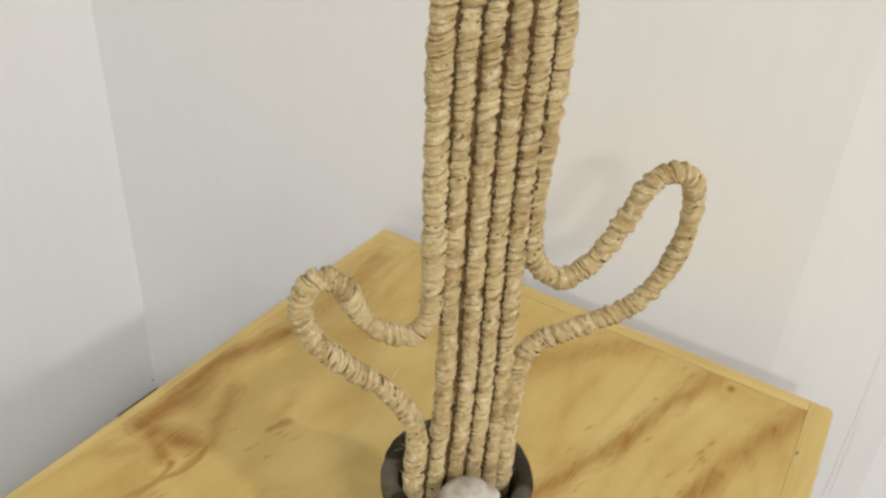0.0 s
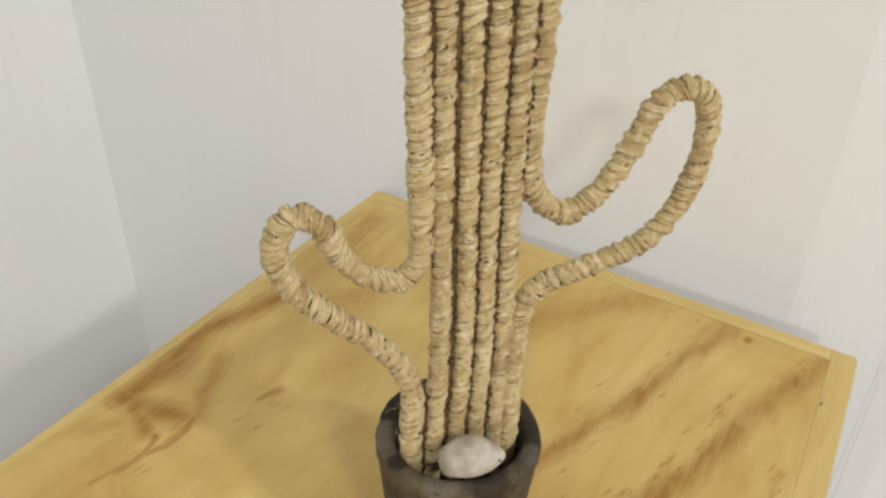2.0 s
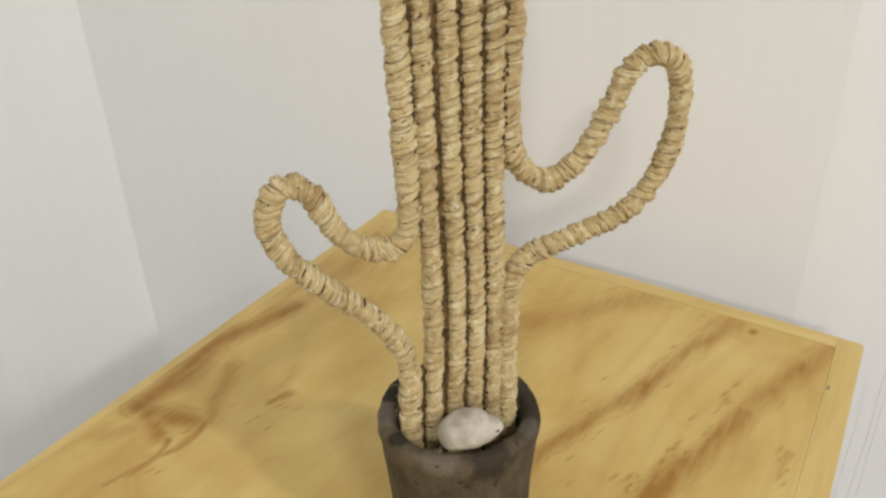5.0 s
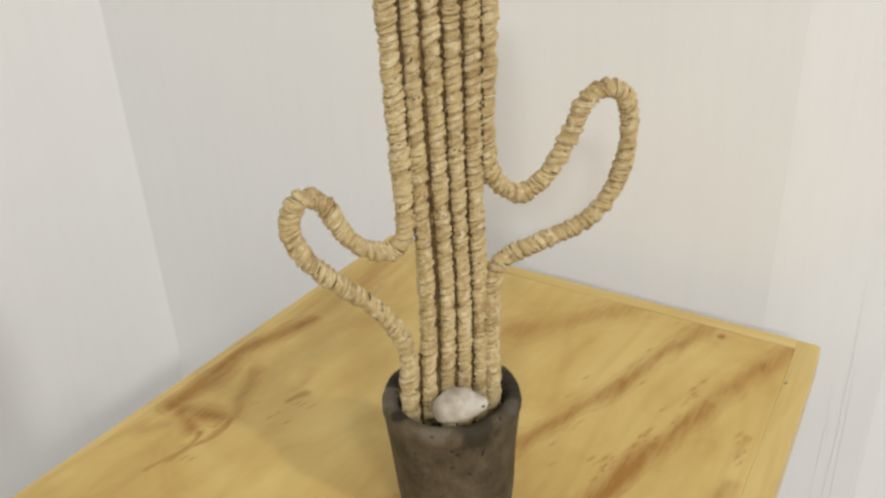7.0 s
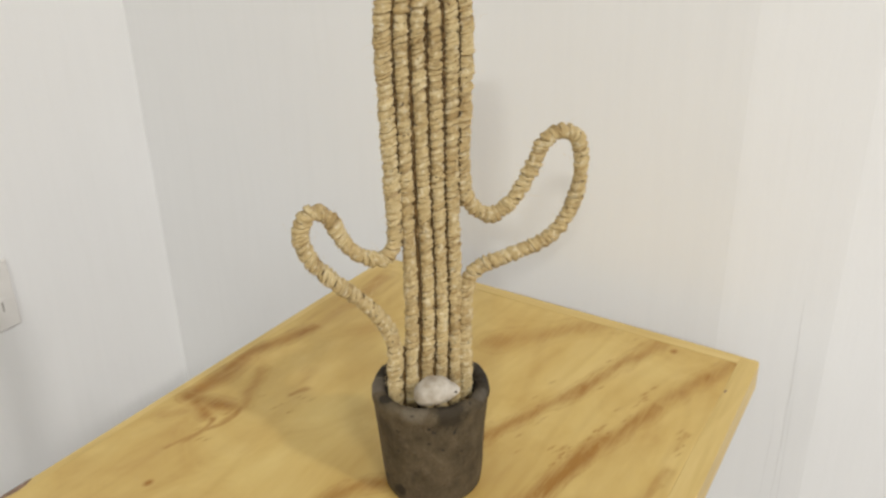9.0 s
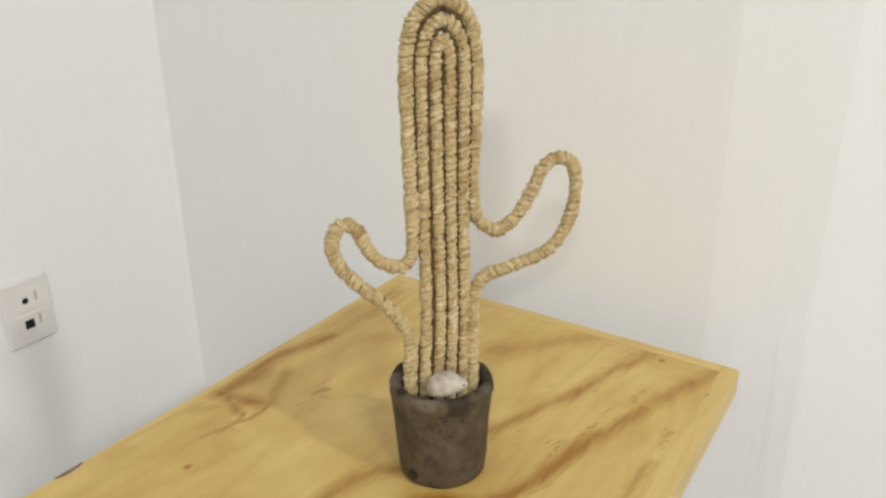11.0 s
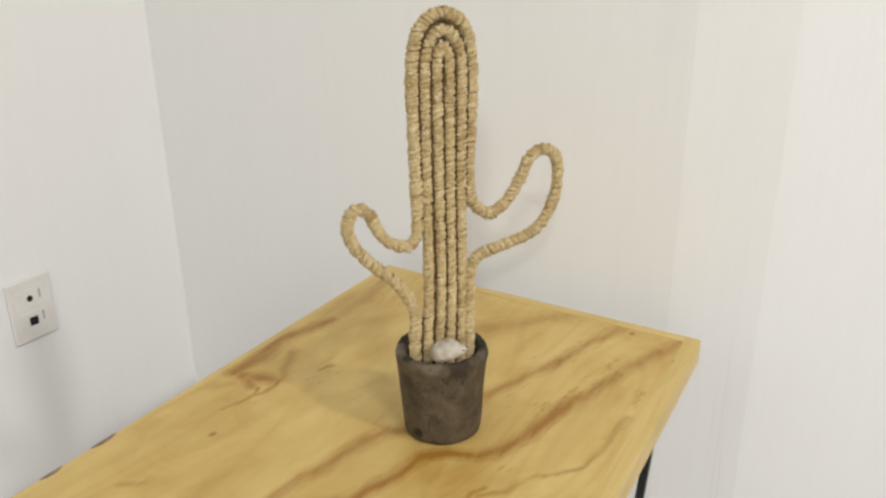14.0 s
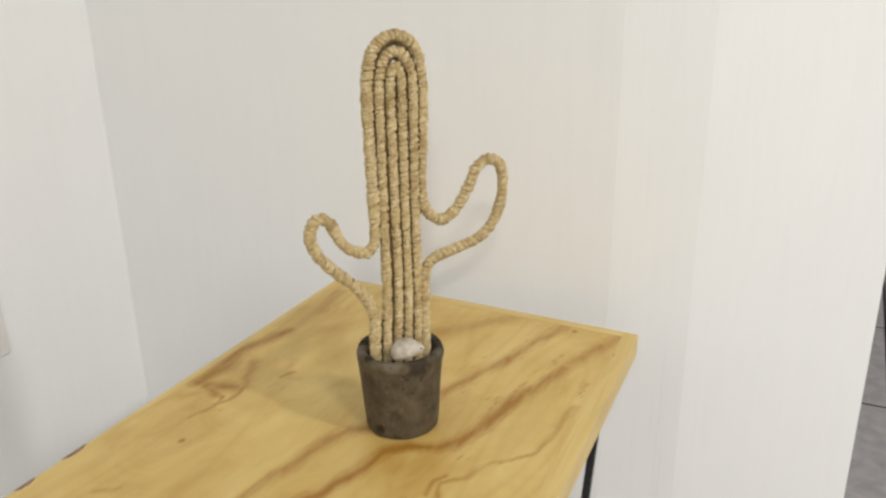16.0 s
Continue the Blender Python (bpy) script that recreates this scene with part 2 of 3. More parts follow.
ceiling = part("ceiling", box((LEFT - 0.15, -4.65, TOP), (4.75, 3.0, TOP + 0.12)), CEILING)
tagged(ceiling, "plain white ceiling", "ceiling", kind="structure")
floor = part("floor", box((LEFT - 0.15, -4.65, -0.12), (4.75, 3.0, FLOOR - 0.003)), GROUT)
tagged(floor, "grey porcelain tile floor with dark joints", "floor", kind="structure")
baseboard = part("baseboard", box((0.2, 2.83, FLOOR), (4.6, 2.85, 0.22), 0.003), DARKWOOD)
tagged(baseboard, "dark stained wooden baseboard along the far wall", "baseboard", kind="structure")


part("floor_joint", box((LEFT - 0.001, 0.684, FLOOR - 0.002), (LEFT + 0.003, BACK + 0.001, FLOOR + 0.0042), 0.0008), GROUT, floor, "short dark open joint at the foot of the wall")
chip = lathe([(0.0006, 0), (0.0016, 0.0003), (0.0010, 0.0007)], 9)
chip.transform(Matrix.Translation((LEFT - 0.0001, 0.7635, 0.0178)) @ Matrix.Rotation(radians(90), 4, "Y"))
part("paint_chip", chip, SPECK, wall_left, "tiny dark chip in the paint")


# hairline cracks and drips in the paint of the faceted wall end
def crack(x, z0, z1, wide, seed):
    rng = random.Random(seed)
    slope = (0.788 - 0.774) / (0.1635 - 0.051)
    bm, rows, drift = bmesh.new(), [], 0.0
    steps = 26
    for k in range(steps + 1):
        z = z0 + (z1 - z0) * k / steps
        drift += rng.uniform(-0.0006, 0.0006)
        xx = x + drift
        yy = 0.774 + slope * (xx - 0.051)
        w = 0.32 * wide * math.sin(math.pi * (k + 0.3) / (steps + 0.6)) * rng.uniform(0.5, 1.2)
        rows.append([bm.verts.new((xx - w, yy - 0.00005, z)), bm.verts.new((xx, yy - 0.00035, z)), bm.verts.new((xx + w, yy - 0.0002, z))])
    for a, b in zip(rows, rows[1:]):
        for i in range(2):
            bm.faces.new((a[i], a[i + 1], b[i + 1], b[i]))
    return part("paint_drip", bm, CRACK, wall_back, smooth=True)


for i, (x, z0, z1, wide) in enumerate([(0.134, 0.19, 0.59, 0.0009), (0.141, 0.07, 0.49, 0.0007), (0.122, 0.25, 0.45, 0.0006)]):
    crack(x, z0, z1, wide, 40 + i)


# ---- wall socket ----
def wall_socket(y, z):
    s = holder("wall_socket", (LEFT, y, z))
    part("faceplate", box((0, -0.0375, -0.0525), (0.007, 0.0375, 0.0525), 0.0025, 3), PLASTIC, s)
    for dz, kind in ((0.0195, "aerial"), (-0.0195, "data")):
        module = part("module", box((0.0062, -0.024, dz - 0.0165), (0.0078, 0.024, dz + 0.0165), 0.0006, 2), PLASTIC, s)
        if kind == "aerial":
            bm = lathe([(0.0044, 0), (0.0052, 0.0004), (0.0048, 0.0008)], 24)
            bm.transform(Matrix.Translation((0.0076, -0.002, dz)) @ Matrix.Rotation(radians(90), 4, "Y"))
            part("aerial_hole", bm, HOLE, module, "round black aerial hole")
        else:
            part("data_hole", box((0.0074, -0.0094, dz - 0.0072), (0.0083, 0.0056, dz + 0.0070), 0.0003), HOLE, module, "square black data hole")
        part("label_slot", box((0.0072, 0.0140, dz - 0.004), (0.0081, 0.0172, dz + 0.011), 0.0002), SLOT, module, "narrow shaded label slot")
    return tagged(s, "white plastic wall socket with aerial and data holes", "wall socket")


wall_socket(0.457, 0.453)

# ---- table ----
X0, X1, Y0, Y1, TABLE = -0.363, 0.113, -0.16, 0.704, 0.54
# brown growth-ring streaks of the plywood face: points on the board, half width, strength
STREAKS = [
    ([(-0.075, 0.43), (-0.060, 0.465), (-0.032, 0.535), (-0.012, 0.595), (0.004, 0.650), (0.018, 0.690)], 0.0085, 0.62),
    ([(-0.105, 0.20), (-0.085, 0.243), (-0.071, 0.290), (-0.064, 0.326), (-0.046, 0.342), (-0.014, 0.354)], 0.0080, 0.92),
    ([(-0.014, 0.354), (0.001, 0.378), (0.014, 0.430), (0.027, 0.485), (0.039, 0.528), (0.050, 0.572)], 0.0085, 0.85),
    ([(0.050, 0.572), (0.066, 0.620), (0.084, 0.655), (0.094, 0.692)], 0.0095, 0.62),
    ([(0.017, 0.272), (0.012, 0.300), (0.034, 0.320), (0.045, 0.350), (0.080, 0.389), (0.085, 0.445), (0.091, 0.470)], 0.0030, 0.50),
    ([(0.005, 0.278), (0.003, 0.300), (0.012, 0.313)], 0.0030, 0.6),
    ([(0.083, 0.440), (0.087, 0.460), (0.090, 0.490)], 0.0050, 0.45),
    ([(0.085, 0.520), (0.086, 0.545)], 0.0032, 0.45),
    ([(-0.138, 0.598), (-0.106, 0.632), (-0.078, 0.664), (-0.052, 0.690)], 0.0170, 0.42),
]
STREAKS_LEFT = [
    ([(-0.165, 0.15), (-0.151, 0.202), (-0.147, 0.243), (-0.133, 0.271), (-0.130, 0.308), (-0.124, 0.336), (-0.104, 0.356)], 0.0080, 0.72),
    ([(-0.345, 0.435), (-0.341, 0.467), (-0.332, 0.492), (-0.324, 0.525)], 0.0095, 0.80),
    ([(-0.342, 0.370), (-0.338, 0.402), (-0.342, 0.435)], 0.0110, 0.65),
    ([(-0.322, 0.530), (-0.318, 0.590), (-0.330, 0.66)], 0.0150, 0.40),
    ([(-0.343, 0.360), (-0.323, 0.361), (-0.298, 0.368)], 0.0105, 0.80),
    ([(-0.328, 0.359), (-0.306, 0.346)], 0.0080, 0.75),
    ([(-0.340, 0.325), (-0.327, 0.339)], 0.0090, 0.35),
    ([(-0.293, 0.290), (-0.290, 0.307), (-0.290, 0.327), (-0.297, 0.345)], 0.0028, 0.88),
    ([(-0.291, 0.325), (-0.283, 0.340), (-0.284, 0.358), (-0.288, 0.372)], 0.0030, 0.85),
    ([(-0.312, 0.430), (-0.300, 0.399), (-0.286, 0.375)], 0.0070, 0.50),
    ([(-0.249, 0.427), (-0.257, 0.412)], 0.0045, 0.60),
    ([(-0.270, 0.455), (-0.248, 0.402), (-0.244, 0.366)], 0.0075, 0.25),
    ([(-0.289, 0.148), (-0.272, 0.162)], 0.0050, 0.40),
]
KNOTS = [(0.032, 0.675, 0.0034), (-0.272, 0.253, 0.0032), (-0.008, 0.256, 0.0055)]
# short dark ticks scattered beside the rings
_rng = random.Random(12)
TICKS = []
for _cx, _cy, _count, _sx, _sy in ((0.006, 0.462, 22, 0.005, 0.012), (0.022, 0.505, 20, 0.004, 0.018), (0.036, 0.560, 14, 0.004, 0.018), (0.086, 0.530, 8, 0.003, 0.012), (-0.285, 0.345, 8, 0.012, 0.025), (-0.012, 0.610, 8, 0.006, 0.030), (-0.045, 0.505, 10, 0.008, 0.025), (-0.245, 0.395, 6, 0.008, 0.020), (-0.01, 0.350, 8, 0.020, 0.01)):
    TICKS += [(_cx + _rng.gauss(0, _sx), _cy + _rng.gauss(0, _sy), _rng.uniform(0.0008, 0.0013), _rng.uniform(0.30, 0.75)) for _ in range(_count)]


def streak_strength(x, y):
    wob = Vector((x * 16, y * 16, 0.3))
    sx = x + 0.004 * noise.noise(wob) + 0.0045 * noise.noise(Vector((x * 75, y * 26, 1.7))) + 0.003 * noise.noise(Vector((x * 190, y * 30, 5.0)))
    sy = y + 0.006 * noise.noise(wob + Vector((7, 3, 1)))
    total = 0.0
    for line, wide, strength in STREAKS + STREAKS_LEFT:
        best = 9.0
        for (ax, ay), (bx, by) in zip(line, line[1:]):
            ux, uy = bx - ax, by - ay
            k = max(0.0, min(1.0, ((sx - ax) * ux + (sy - ay) * uy) / (ux * ux + uy * uy)))
            best = min(best, math.hypot(sx - ax - k * ux, sy - ay - k * uy))
        if best < wide * 4:
            uneven = 0.90 + 0.5 * noise.noise(Vector((x * 30, y * 9, strength * 9)))
            total = max(total, strength * math.exp(-(best / wide) ** 2) * uneven)
            # darker outer rim of the ring, on broad rings
            total = max(total, (0.5 if wide > 0.005 else 0.0) * strength * math.exp(-((best - wide * 1.25) / (wide * 0.22)) ** 2) * max(0.0, uneven - 0.45) * 1.6)
    for kx, ky, r in KNOTS:
        d = math.hypot((x - kx) * 1.0, (y - ky) * 0.75) / r
        total = max(total, 0.95 * math.exp(-d ** 3))
    for kx, ky, rad, deep in TICKS:
        dx, dy = (x - kx) - 0.30 * (y - ky), (y - ky) * 0.24
        if abs(dx) < 0.005 and abs(dy) < 0.005:
            total = max(total, deep * math.exp(-(dx * dx + dy * dy) / (rad * rad)))
    # faint flame figure over the whole sheet
    ring = noise.noise(Vector((x * 9, y * 2.2, 4.0))) * 3.5 + noise.noise(Vector((x * 30, y * 6, 2.0))) * 0.5
    fine = math.sin(ring * 9.0)
    total += 0.10 * max(0.0, fine) + 0.07 * max(0.0, noise.noise(Vector((x * 60, y * 14, 9.0))))
    return min(1.0, total)


def settled(x, y):
    """The board is a little out of square."""
    across = (x - X0) / (X1 - X0)
    return x + (Y1 - y) * (0.003 + 0.024 * across), y + (1 - across) * 0.009 * max(0.0, min(1.0, y / Y1)) - 0.004 * across


def out_of_square(ob):
    for v in ob.data.vertices:
        v.co.x, v.co.y = settled(v.co.x, v.co.y)
    return ob


def plywood_panel(x0, x1, y0, y1, z0, z1, parent):
    """The face sheet as a fine grid that carries the grain in an attribute."""
    step = 0.0016
    nx, ny = int((x1 - x0) / step), int((y1 - y0) / step)
    xs = [x0 + (x1 - x0) * i / nx for i in range(nx + 1)]
    ys = [y0 + (y1 - y0) * j / ny for j in range(ny + 1)]
    verts, values = [], []
    for y in ys:
        for x in xs:
            verts.append((x, y, z1))
            wx, wy = settled(x, y)
            values.append(streak_strength(wx, wy) if y > 0.0 else 0.1)
    w = nx + 1
    faces = [(j * w + i, j * w + i + 1, (j + 1) * w + i + 1, (j + 1) * w + i) for j in range(ny) for i in range(nx)]
    n = len(verts)
    verts += [(x0, y0, z0), (x1, y0, z0), (x1, y1, z0), (x0, y1, z0)]
    values += [0.1] * 4
    faces += [(n + 3, n + 2, n + 1, n), tuple([n, n + 1] + [i for i in range(nx, -1, -1)])]
    faces += [tuple([n + 1, n + 2] + [j * w + nx for j in range(ny, -1, -1)]), tuple([n + 2, n + 3] + [ny * w + i for i in range(nx + 1)]), tuple([n + 3, n] + [j * w for j in range(ny + 1)])]
    me = bpy.data.meshes.new("plywood_panel")
    me.from_pydata(verts, [], faces)
    me.attributes.new("grain", "FLOAT", "POINT").data.foreach_set("value", values)
    me.materials.append(PINE)
    ob = new("plywood_panel", me)
    ob.parent = parent
    return ob


def table():
    t = holder("table")
    z0 = TABLE - 0.028
    plywood_panel(X0 + 0.0085, X1 - 0.0195, Y0 + 0.0200, Y1 - 0.0160, z0, TABLE - 0.00004, t)
    part("left_edge_strip", box((X0, Y0, z0), (X0 + 0.00828, Y1, TABLE), 0.0002), STRIP_Y, t)
    part("back_edge_strip", box((X0 + 0.0086, Y1 - 0.0152, z0), (X1 - 0.0196, Y1, TABLE), 0.0003), STRIP_X, t)
    corner = [(X1 - 0.006 + 0.006 * math.cos(a), Y1 - 0.006 + 0.006 * math.sin(a)) for a in [k * math.pi / 16 for k in range(12)]]
    bm = prism([(X1 - 0.0194, Y0), (X1, Y0)] + corner + [(X1 - 0.0194, Y1)], z0, TABLE)
    rim = [e for e in bm.edges if abs(e.verts[0].co.z - e.verts[1].co.z) < 1e-6]
    bmesh.ops.bevel(bm, geom=rim, offset=0.00015, segments=1, affect="EDGES")
    part("right_edge_strip", bm, STRIP_Y, t)
    part("front_edge_strip", box((X0 + 0.0086, Y0, z0), (X1 - 0.0198, Y0 + 0.0196, TABLE), 0.001), STRIP_X, t)
    for x, y in ((X1 - 0.023, 0.60), (X1 - 0.023, -0.06), (X0 + 0.026, 0.60), (X0 + 0.026, -0.06)):
        side = 1 if x > -0.1 else -1
        bm = box((-0.0050, -0.0050, FLOOR), (0.0050, 0.0050, z0), 0.0010)
        for v in bm.verts:
            v.co.x += x - side * 0.076 * (z0 - v.co.z)
            v.co.y += y
        part("leg", bm, STEEL, t, "slim black steel leg")
    for x in (X1 - 0.023, X0 + 0.026):
        part("leg_rail", box((x - 0.0065, -0.06, z0 - 0.013), (x + 0.0065, 0.60, z0 - 0.0005), 0.001), STEEL, t, "black steel rail under the top")
    mark = lathe([(0.0005, -0.0004), (0.0011, 0.0), (0.0005, 0.0002)], 10)
    for v in mark.verts:
        v.co = Vector((0.0957 + v.co.x * 0.9 + v.co.y * 0.5, 0.633 + v.co.y * 2.6, TABLE + v.co.z))
    part("pin_knot", mark, BARK, t, "tiny dark pin knot in the edge strip")
    # bark left on the edge of the board
    for ya, yb in ((0.173, 0.202), (0.116, 0.139)):
        rng = random.Random(int(ya * 1000))
        pts = 9
        bm = bmesh.new()
        rows = []
        for k in range(pts):
            y = ya + (yb - ya) * k / (pts - 1)
            w = 0.0042 * math.sin(math.pi * (k + 0.6) / (pts + 0.2)) + rng.uniform(0, 0.0012)
            rows.append([bm.verts.new((X0 - 0.0004, y, TABLE - 0.003)), bm.verts.new((X0 - 0.0004, y, TABLE + 0.0004)), bm.verts.new((X0 + w * 0.5, y, TABLE + 0.0007)), bm.verts.new((X0 + w, y, TABLE + 0.0002))])
        for a, b in zip(rows, rows[1:]):
            for i in range(3):
                bm.faces.new((a[i], b[i], b[i + 1], a[i + 1]))
        part("bark_chip", bm, BARK, t, "dark bark left on the edge")
    for ob in t.children:
        out_of_square(ob)
    return tagged(t, "narrow pine plywood table with pale edge strips on black steel legs", "table")


table()

# ---- pot, pebble ----
POT = Vector((-0.0745, 0.3835, TABLE))


def pot_wobble(r, z, a):
    p = Vector((math.cos(a) * 1.6, math.sin(a) * 1.6, z * 22))
    dr = 0.0007 * noise.noise(p * 1.3) + 0.00045 * noise.noise(p * 5)
    dz = 0.0
    if z > 0.08:
        dz = 0.0016 * noise.noise(Vector((math.cos(a) * 2.2, math.sin(a) * 2.2, r * 90))) + 0.0011 * noise.noise(p * 7)
        dr += 0.0010 * noise.noise(p * 3 + Vector((5, 1, 2)))
    return dr, dz


def plant_pot():
    pot = holder("plant_pot", POT)
    profile = [(0.030, 0.0), (0.0367, 0.0004), (0.0384, 0.0016), (0.0393, 0.005)]
    profile += [(0.0396 + 0.0050 * k / 11, 0.010 + 0.067 * k / 11) for k in range(12)]
    profile += [(0.0447, 0.0800), (0.0453, 0.0822), (0.0459, 0.0850), (0.0460, 0.088), (0.0456, 0.0910), (0.0446, 0.0928), (0.0430, 0.0936), (0.0405, 0.0938), (0.0382, 0.0934), (0.0366, 0.0924), (0.0357, 0.0904), (0.0353, 0.086), (0.0350, 0.074), (0.0345, 0.052)]
    part("pot_body", lathe(profile, 96, pot_wobble), CONCRETE, pot, smooth=True)
    soil = []
    for k in range(12):
        r = 0.0356 * (1 - k / 9.0)
        soil.append((max(r, 0.001), 0.060 + 0.0035 * math.sin(k * 0.35)))
    # the profile's upper skirt lines the inner wall, dark as if in shade
    part("soil", lathe([(0.0352, 0.055), (0.0356, 0.0872), (0.0350, 0.0868), (0.0346, 0.0850), (0.0343, 0.074), (0.0338, 0.063)] + soil[1:], 48, lambda r, z, a: (0, (0.0016 if z < 0.08 else 0.0028) * noise.noise(Vector((r * math.cos(a) * 160, r * math.sin(a) * 160, 3))))), SOIL, pot, "dark glue and soil filling, with a wall lining as painted shade", smooth=True)
    return tagged(pot, "dark brown cast concrete pot standing on the pine table", "plant pot")


plant_pot()


def pebble():
    bm = bmesh.new()
    bmesh.ops.create_icosphere(bm, subdivisions=4, radius=1.0)
    for v in bm.verts:
        x, y, z = v.co
        taper = (1.0 - 0.26 * x - 0.10 * x * x) * (0.62 if z < 0 else 1.25)
        v.co = Vector((0.0176 * x, 0.0108 * y * (1 - 0.12 * x), 0.0106 * z * taper + (0.0020 * (1 - x * x) if z > 0 else 0)))
        v.co *= 1 + 0.09 * noise.noise(v.co * 110) + 0.02 * noise.noise(v.co * 300)
        hole = (v.co - Vector((0.0147, -0.0056, 0.0010))).length
        if hole < 0.0022:
            v.co += Vector((-0.0012, 0.0016, 0)) * (1 - hole / 0.0022)
    ob = part("pebble", bm, STONE, smooth=True)
    ob.matrix_world = Matrix.Translation((-0.0530, 0.3612, 0.6405)) @ Euler((radians(-14), radians(-12), radians(33))).to_matrix().to_4x4()
    hole = lathe([(0.0004, -0.0004), (0.0011, 0.0), (0.0004, 0.0004)], 10)
    hole.transform(Matrix.Translation((0.0146, -0.0057, 0.0012)) @ Matrix.Rotation(radians(-60), 4, "X"))
    part("pebble_hole", hole, SOIL, ob, "small dark hole")
    return tagged(ob, "smooth white pebble lying in the concrete pot", "pebble")


pebble()

# ---- rope cactus ----
AXIS = Vector((-0.060, 0.390, -0.21))
ALONG = Vector((0.6563, 0.7545, 0.0))
OUT = Vector((0.7545, -0.6563, 0.0))


def spline(points, step):
    """A smooth curve through (along, height, out) points, cut at even steps."""
    p = [Vector(q if len(q) == 3 else (*q, 0.0)) for q in points]
    p = [p[0] * 2 - p[1]] + p + [p[-1] * 2 - p[-2]]
    dense = []
    for a, b, c, d in zip(p, p[1:], p[2:], p[3:]):
        for k in range(24):
            t = k / 24
            dense.append(0.5 * (2 * b + (c - a) * t + (2 * a - 5 * b + 4 * c - d) * t * t + (3 * b - 3 * c + d - a) * t ** 3))
    dense.append(p[-2])
    even, left = [dense[0]], step
    for a, b in zip(dense, dense[1:]):
        length, done = (b - a).length, 0.0
        while length - done >= left:
            done += left
            even.append(a.lerp(b, done / length))
            left = step
        left -= length - done
    return [AXIS + ALONG * q.x + OUT * q.z + Vector((0, 0, q.y)) for q in even]


def frames(points):
    for i, p in enumerate(points):
        a, b = points[max(i - 1, 0)], points[min(i + 1, len(points) - 1)]
        t = (b - a).normalized()
        n = (OUT - t * OUT.dot(t)).normalized()
        yield p, t, n, t.cross(n)


def tube(points, radius, sides):
    bm, rings = bmesh.new(), []
    for p, t, n, b in frames(points):
        rings.append([bm.verts.new(p + radius * (math.cos(a) * n + math.sin(a) * b)) for a in [2 * math.pi * k / sides for k in range(sides)]])
    for a, b in zip(rings, rings[1:]):
        for k in range(sides):
            bm.faces.new((a[k], a[(k + 1) % sides], b[(k + 1) % sides], b[k]))
    bm.faces.new(rings[0][::-1])
    bm.faces.new(rings[-1])
    return bm


def winding(points, step, radius, seed, parent):
    """Twine wound round the core turn by turn: each turn a rounded bundle of sisal fibres, with a groove to the next."""
    rng = random.Random(seed)
    around, across = 18, 4
    ring = [(math.cos(2 * math.pi * k / around), math.sin(2 * math.pi * k / around)) for k in range(around)]
    verts, faces, uvs, tones = [], [], [], []
    data = list(frames(points))
    s, total, turn, drift = 0.0015, (len(points) - 1) * step, 0, 0.5
    while s < total - 0.0015:
        pitch = 0.0040 * rng.uniform(0.66, 1.30)
        p, t, n, b = data[min(int(s / step), len(data) - 1)]
        half = pitch * 0.50
        swell = rng.uniform(-0.0006, 0.0006)
        lean, lean_way = rng.gauss(0.30, 0.10), 1.57 + rng.uniform(-0.6, 0.6)
        drift += 0.3 * (0.5 - drift) + rng.uniform(-0.16, 0.16)
        tone = 0.55 * drift + 0.45 * rng.random()
        if rng.random() < 0.06:
            tone *= 0.35
        count = rng.choice((6, 6, 7))
        for f in range(count):
            w = (f + 0.5 + rng.uniform(-0.25, 0.25)) / count * 2 - 1
            thick = rng.uniform(0.00052, 0.00076)
            bulge = 0.00215 * math.sqrt(max(0.0, 1 - w * w)) - 0.0010
            r = radius - 0.0014 + swell + bulge + rng.uniform(-0.00030, 0.00030)
            tilt = math.tan(lean + rng.gauss(0, 0.045))
            way = lean_way + rng.uniform(-0.15, 0.15)
            shift, base = rng.uniform(0, 50), len(verts)
            for k, (ca, sa) in enumerate(ring):
                a = 2 * math.pi * k / around
                rag = noise.noise(Vector((ca * 1.2 + shift, sa * 1.2, turn * 0.7)))
                rag2 = noise.noise(Vector((ca * 2.6 + shift, sa * 2.6, f * 3.0)))
                slide = w * half + r * tilt * math.cos(a - way) + 0.0009 * rag
                rr = r + 0.00055 * rag2
                c = p + t * slide
                o = ca * n + sa * b
                flat = thick * (1.35 + 0.4 * rag2)
                verts += [c + o * (rr + thick), c + o * rr + t * flat, c + o * (rr - thick), c + o * rr - t * flat]
                u = a * r + shift
                uvs += [(u, 0.0), (u, 0.0008), (u, 0.0016), (u, -0.0008)]
            tones += [tone] * (around * across)
            for k in range(around):
                i, j = base + k * across, base + ((k + 1) % around) * across
                faces += [(i + q, j + q, j + (q + 1) % 4, i + (q + 1) % 4) for q in range(4)]
        s += pitch
        turn += 1
    me = bpy.data.meshes.new("twine_winding")
    me.from_pydata(verts, [], faces)
    me.attributes.new("tone", "FLOAT", "POINT").data.foreach_set("value", tones)
    layer = me.uv_layers.new(name="UVMap")
    index = np.empty(len(me.loops), dtype=np.int32)
    me.loops.foreach_get("vertex_index", index)
    layer.data.foreach_set("uv", np.array(uvs, dtype=np.float32)[index].ravel())
    me.materials.append(SISAL)
    me.shade_smooth()
    ob = new("twine_winding", me)
    ob.parent = parent
    ob["kind"] = "stuff"
    return ob


